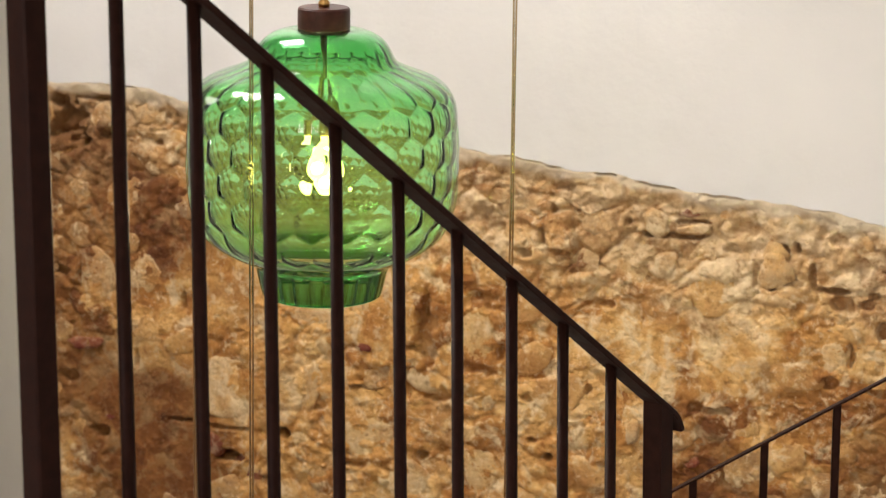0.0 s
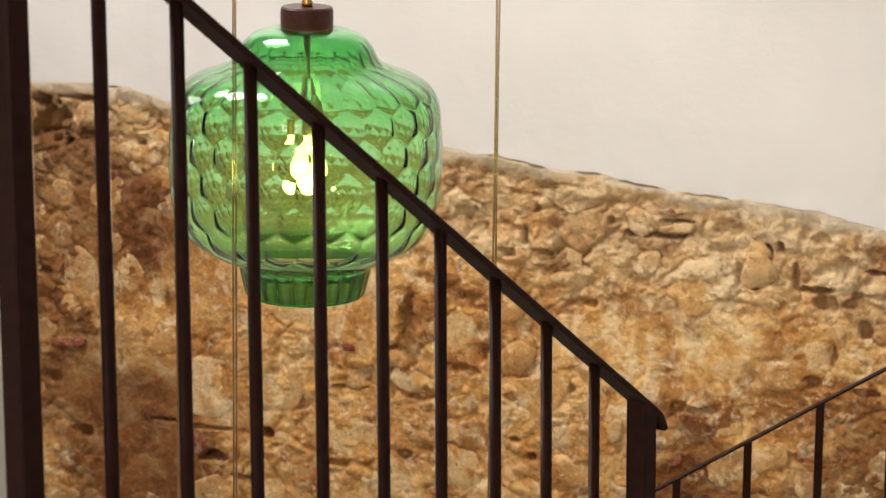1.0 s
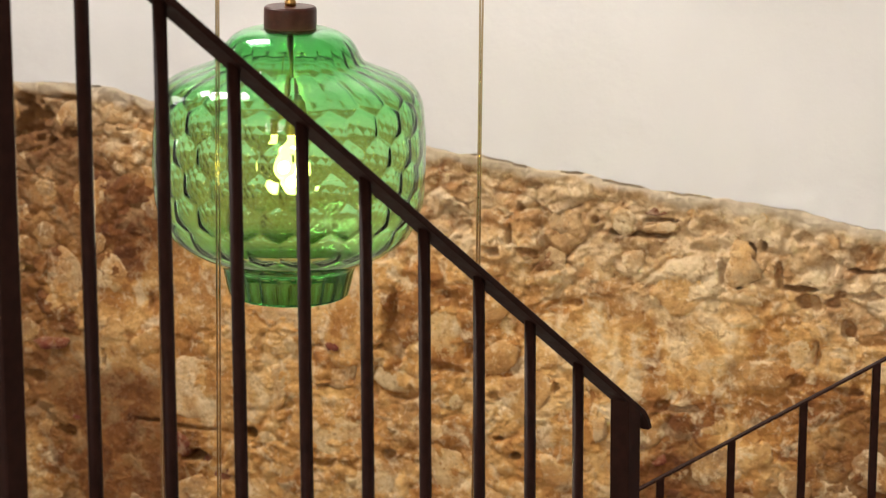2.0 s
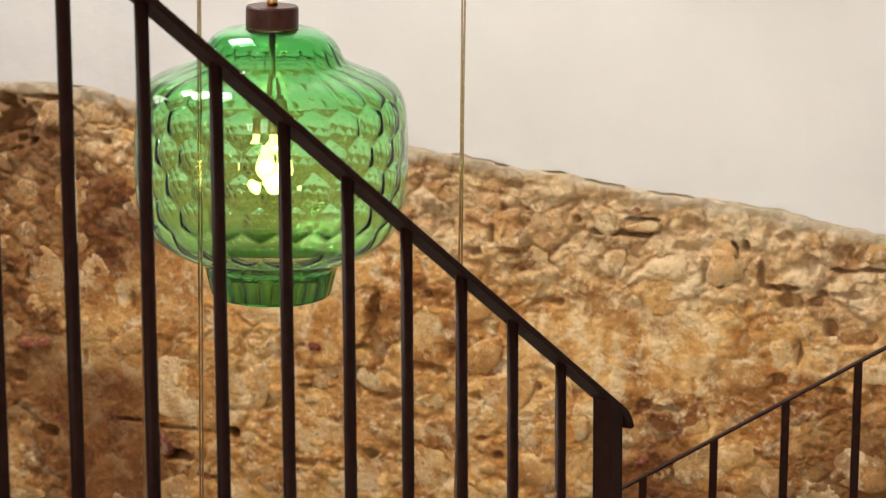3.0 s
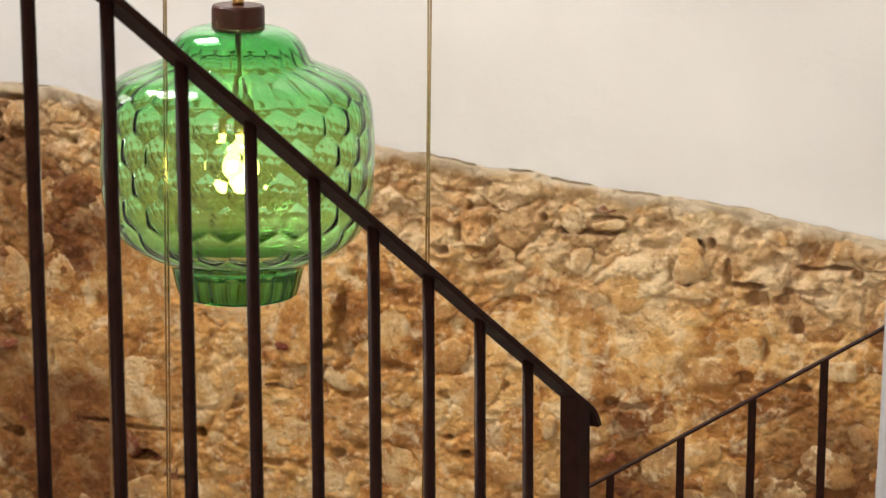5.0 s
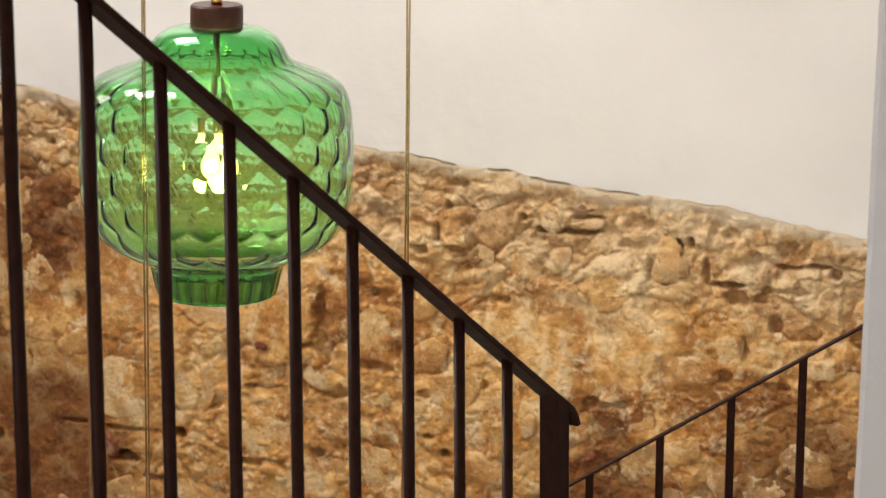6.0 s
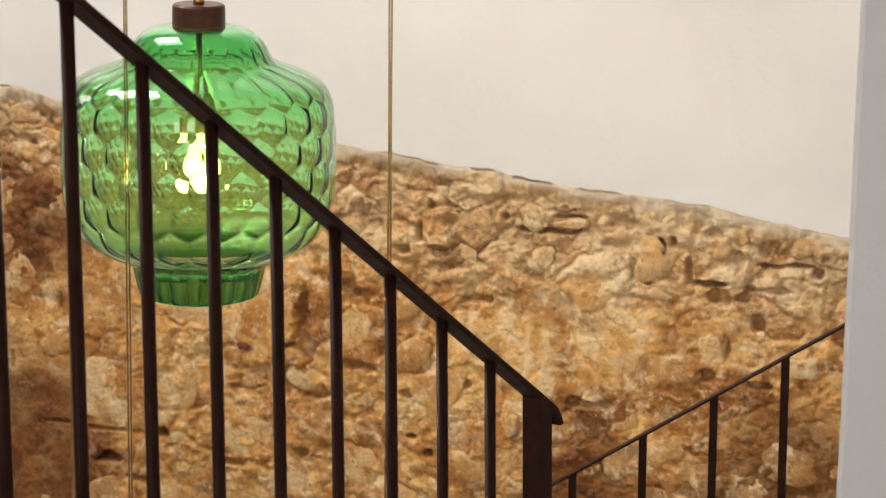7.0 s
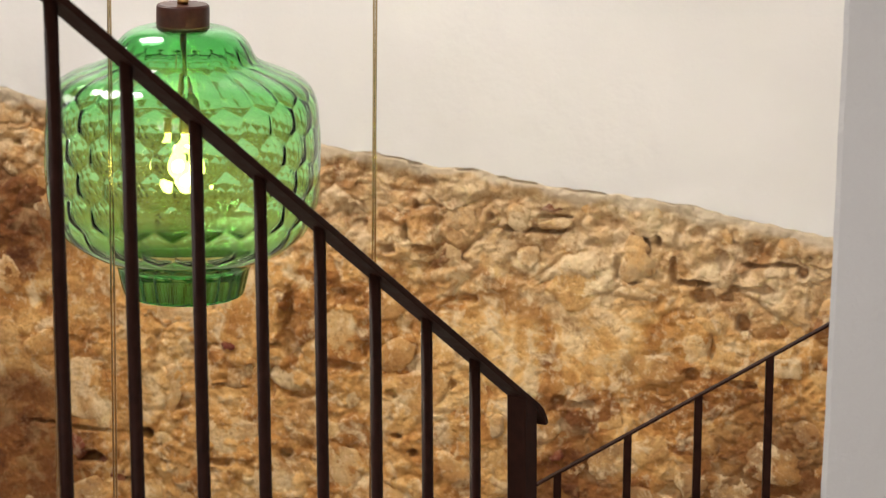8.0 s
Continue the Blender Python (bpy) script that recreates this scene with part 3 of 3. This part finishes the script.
inner = []
for i in range(NO):
    (ra, ya), (rb, yb) = prof[max(i - 1, 0)], prof[min(i + 1, NO - 1)]
    L = math.hypot(rb - ra, yb - ya) or 1
    nx, ny = (yb - ya) / L, -(rb - ra) / L
    inner.append((prof[i][0] - nx * thick(i), prof[i][1] - ny * thick(i)))
shell = [(r * K, -y * K) for r, y in prof] + [(r * K, -y * K) for r, y in inner[::-1]]

def shell_relief(i, a):
    if i < NO:
        return 0.22 * cell_relief(i, a)
    return cell_relief(2 * NO - 1 - i, a)

lamp = new("pendant_lamp")
lamp.location = LAMP + Vector((0, 0, ZC))
lamp.rotation_euler = (radians(5), radians(1.6), 0)   # it hangs a little askew
tagged(lamp, "lit green honeycomb glass pendant lamp on a brass rod", "lamp")
globe = part("glass_shade", lathe(shell, 416, True, shell_relief), GREEN, lamp, "translucent green glass with hexagonal facets", smooth=True)
globe.visible_shadow = False
capm = [(0.0, -8), (43, -8), (46, -11), (46.5, -16), (46.5, -44), (45, -50), (40, -52), (0, -52)]
part("cap", lathe([(r * K, z * K) for r, z in capm], 64), CAP, lamp, "dark bronze cap", smooth=False)
part("fitting", lathe([(0, 14 * K), (6 * K, 14 * K), (9 * K, 10 * K), (6 * K, 5 * K), (10 * K, 0), (10 * K, -8 * K), (0, -8 * K)], 24), BRASS, lamp, "turned brass fitting", smooth=True)
part("rod", lathe([(0, TOP - ZC), (4 * K, TOP - ZC), (4 * K, 10 * K), (0, 10 * K)], 16), BRASS, lamp, "thin brass rod", smooth=True)
part("stem", lathe([(0, -52 * K), (6 * K, -52 * K), (6 * K, -150 * K), (9 * K, -160 * K), (0, -160 * K)], 20), BRASS, lamp, smooth=True)
part("socket", lathe([(0, -158 * K), (14 * K, -160 * K), (22 * K, -172 * K), (22 * K, -235 * K), (18 * K, -240 * K), (0, -240 * K)], 32), BRASS, lamp, "brass bulb holder", smooth=True)
bulb = part("bulb", lathe([(0.0, -238 * K), (15 * K, -238 * K), (16 * K, -258 * K), (25 * K, -274 * K), (32 * K, -292 * K), (34 * K, -308 * K), (31 * K, -325 * K), (23 * K, -337 * K), (12 * K, -343 * K), (0, -345 * K)], 32), BULB, lamp, "lit clear bulb", smooth=True)
bulb.visible_shadow = False
part("filament", lathe([(0, -282 * K), (4 * K, -285 * K), (8 * K, -298 * K), (8 * K, -308 * K), (5 * K, -317 * K), (0, -319 * K)], 20), FILAMENT, bulb, "glowing yellow filament", smooth=True)

bulb_light = bpy.data.lights.new("bulb_light", "POINT")
bulb_light.energy, bulb_light.color, bulb_light.shadow_soft_size = 17, (1.0, 0.80, 0.48), 0.02
glow = new("bulb_light", bulb_light)
glow.parent, glow.location = lamp, (0, 0, -302 * K)

# ---- hanging cables of other lamps ----
def cable(top, bottom, phase, twin):
    ob = new("hanging_cable")
    tagged(ob, "thin amber twin cable hanging in the stairwell", "cable", group="hanging cables")
    a, b = Vector(top), Vector(bottom)
    lean = (b - a) / (a.z - b.z)
    for k in range(2):
        pts = []
        for i in range(90):
            z = TOP - (TOP - LOW - 0.4) * i / 89
            c = a + lean * (a.z - z)
            w = 0.0014 + twin * (0.5 + 0.5 * math.sin(z * 5.5 + phase))
            side = (1 if k else -1) * w
            pts.append((c.x + side, c.y + 0.3 * side, z))
        part("strand", tube(pts, 0.0015), CORD, ob, smooth=True)
cable((-0.361, 3.018, 1.776), (-0.373, 3.018, 1.089), 0.5, 0.0007)
cable((0.009, 3.018, 1.775), (-0.002, 3.018, 1.087), 2.2, 0.0022)
cable((-0.4445, 3.018, 1.777), (-0.4545, 3.018, 1.089), 4.0, 0.0012)

# ---- single stones of the rubble wall ----
rng = random.Random(7)

def stone_mesh(k, cuts=9):
    bm = bmesh.new()
    bmesh.ops.create_icosphere(bm, subdivisions=3, radius=1.0)
    planes = []
    for _ in range(cuts):
        n = Vector((rng.gauss(0, 1), rng.gauss(0, 1), rng.gauss(0, 0.5))).normalized()
        planes.append((n, rng.uniform(0.55, 0.88)))
    planes.append((Vector((rng.gauss(0, 0.16), rng.gauss(0, 0.16), 1)).normalized(), rng.uniform(0.50, 0.70)))
    off = Vector((k * 3.1, k * 1.7, 0))
    for v in bm.verts:
        for n, dist in planes:
            over = v.co.dot(n) - dist
            if over > 0:
                v.co -= n * over * 0.85
        v.co *= 1 + 0.15 * noise.fractal(v.co * 2.2 + off, 0.8, 2.0, 4)
    for f in bm.faces:
        f.smooth = True
    me = bpy.data.meshes.new("stone")
    bm.to_mesh(me)
    bm.free()
    me.materials.append(STONE)
    return me

SHAPES = [stone_mesh(k) for k in range(28)]
TURN = Matrix((ALONG, Vector((0, 0, 1)), OUT)).transposed().to_4x4()   # x along, y up, z out

def put_stone(s, z, w, h, depth, proud, turn, material=None):
    ob = new("stone", rng.choice(SHAPES))
    ob.parent = north
    if material:
        ob.material_slots[0].link = "OBJECT"
        ob.material_slots[0].material = material
    base = masonry(s, z)[0]
    ob.matrix_world = (Matrix.Translation(on_wall(s, z, base + proud - depth * 0.6)) @ TURN @ Matrix.Rotation(turn, 4, "Z")
                       @ Matrix.Diagonal((w * 0.60, h * 0.60, depth, 1)))
    return ob

# stones that stand out by their colour: s, z, width, height
RED_STONES = [
    (-1.174, 0.811, 0.093, 0.036), (-0.376, 0.86, 0.033, 0.025), (-0.698, 0.525, 0.071, 0.093), (-0.804, 0.58, 0.072, 0.05), (-1.112, 0.621, 0.034, 0.018),
    (0.44, 1.23, 0.056, 0.023), (0.451, 0.658, 0.035, 0.029)]
PALE_STONES = [
    (-0.764, 0.722, 0.152, 0.145), (-0.443, 0.937, 0.291, 0.092), (-0.087, 0.917, 0.081, 0.122), (-0.224, 0.788, 0.08, 0.058),
    (-0.438, 0.799, 0.046, 0.056), (-0.19, 0.668, 0.074, 0.047), (-0.085, 0.588, 0.102, 0.089), (-0.263, 0.542, 0.096, 0.104), (-0.055, 0.753, 0.032, 0.047),
    (-0.386, 0.642, 0.128, 0.085), (0.298, 1.104, 0.071, 0.11), (0.672, 1.224, 0.044, 0.043), (0.774, 0.935, 0.054, 0.079), (0.888, 0.948, 0.078, 0.051),
    (0.617, 0.791, 0.068, 0.078), (0.831, 1.181, 0.055, 0.04), (0.974, 0.9, 0.067, 0.05), (0.443, 1.193, 0.077, 0.023), (1.05, 1.115, 0.029, 0.027)]
TAN_STONES = [
    (-0.999, 1.008, 0.1, 0.096), (-1.123, 1, 0.091, 0.111), (-0.361, 0.799, 0.067, 0.075), (-0.52, 0.757, 0.05, 0.119), (-1.094, 1.397, 0.067, 0.065),
    (0.634, 1.106, 0.075, 0.077), (0.63, 1.146, 0.057, 0.051), (0.188, 1.105, 0.061, 0.058),
    (0.116, 1.1, 0.064, 0.024), (0.975, 1.166, 0.054, 0.055), (1.02, 1.06, 0.054, 0.042), (0.312, 0.715, 0.03, 0.056), (0.628, 1.044, 0.091, 0.033),
    (0.363, 1.205, 0.059, 0.052), (0.535, 1.231, 0.052, 0.051)]
taken = []
for m, stones in ((RED, RED_STONES), (PALE, PALE_STONES), (TAN, TAN_STONES)):
    for s, z, w, h in stones:
        put_stone(s, z, w * 1.12, h * 1.12, 0.016, 0.001, rng.uniform(-0.12, 0.12), m)
        taken.append((s, z, max(w, h) * 0.5))
for s, z, w, h, deep in itertools.chain(CREVICES, RECESSES, HOLLOWS, HOLLOWS_LOW):
    taken.append((s, z, max(w, h) * 0.45))
for size in (0.11, 0.08, 0.06, 0.045):
    for _ in range(300):
        s, z = rng.uniform(-1.6, 1.2), rng.uniform(0.38, 1.44)
        r = size * rng.uniform(0.42, 0.58)
        if z + r > edge_z(s) - 0.02 or any((s - a) ** 2 + (z - b) ** 2 < (r + c) ** 2 for a, b, c in taken):
            continue
        if any(math.hypot((s - a) / w, (z - b) / h) < 1 for a, b, w, h in FLATS):
            continue
        taken.append((s, z, r))
        face_here = masonry(s, z)
        # stones inside the dim patches take the shaded brown colour
        put_stone(s, z, r * rng.uniform(2.0, 2.7), r * rng.uniform(1.5, 2.1), r * 0.4, rng.uniform(-0.08, 0.10) * r, rng.uniform(-0.6, 0.6),
                  SHADE_STONE if face_here[4] > 0.25 else TAN if face_here[2] > 0.45 and rng.random() < 0.6 else None)
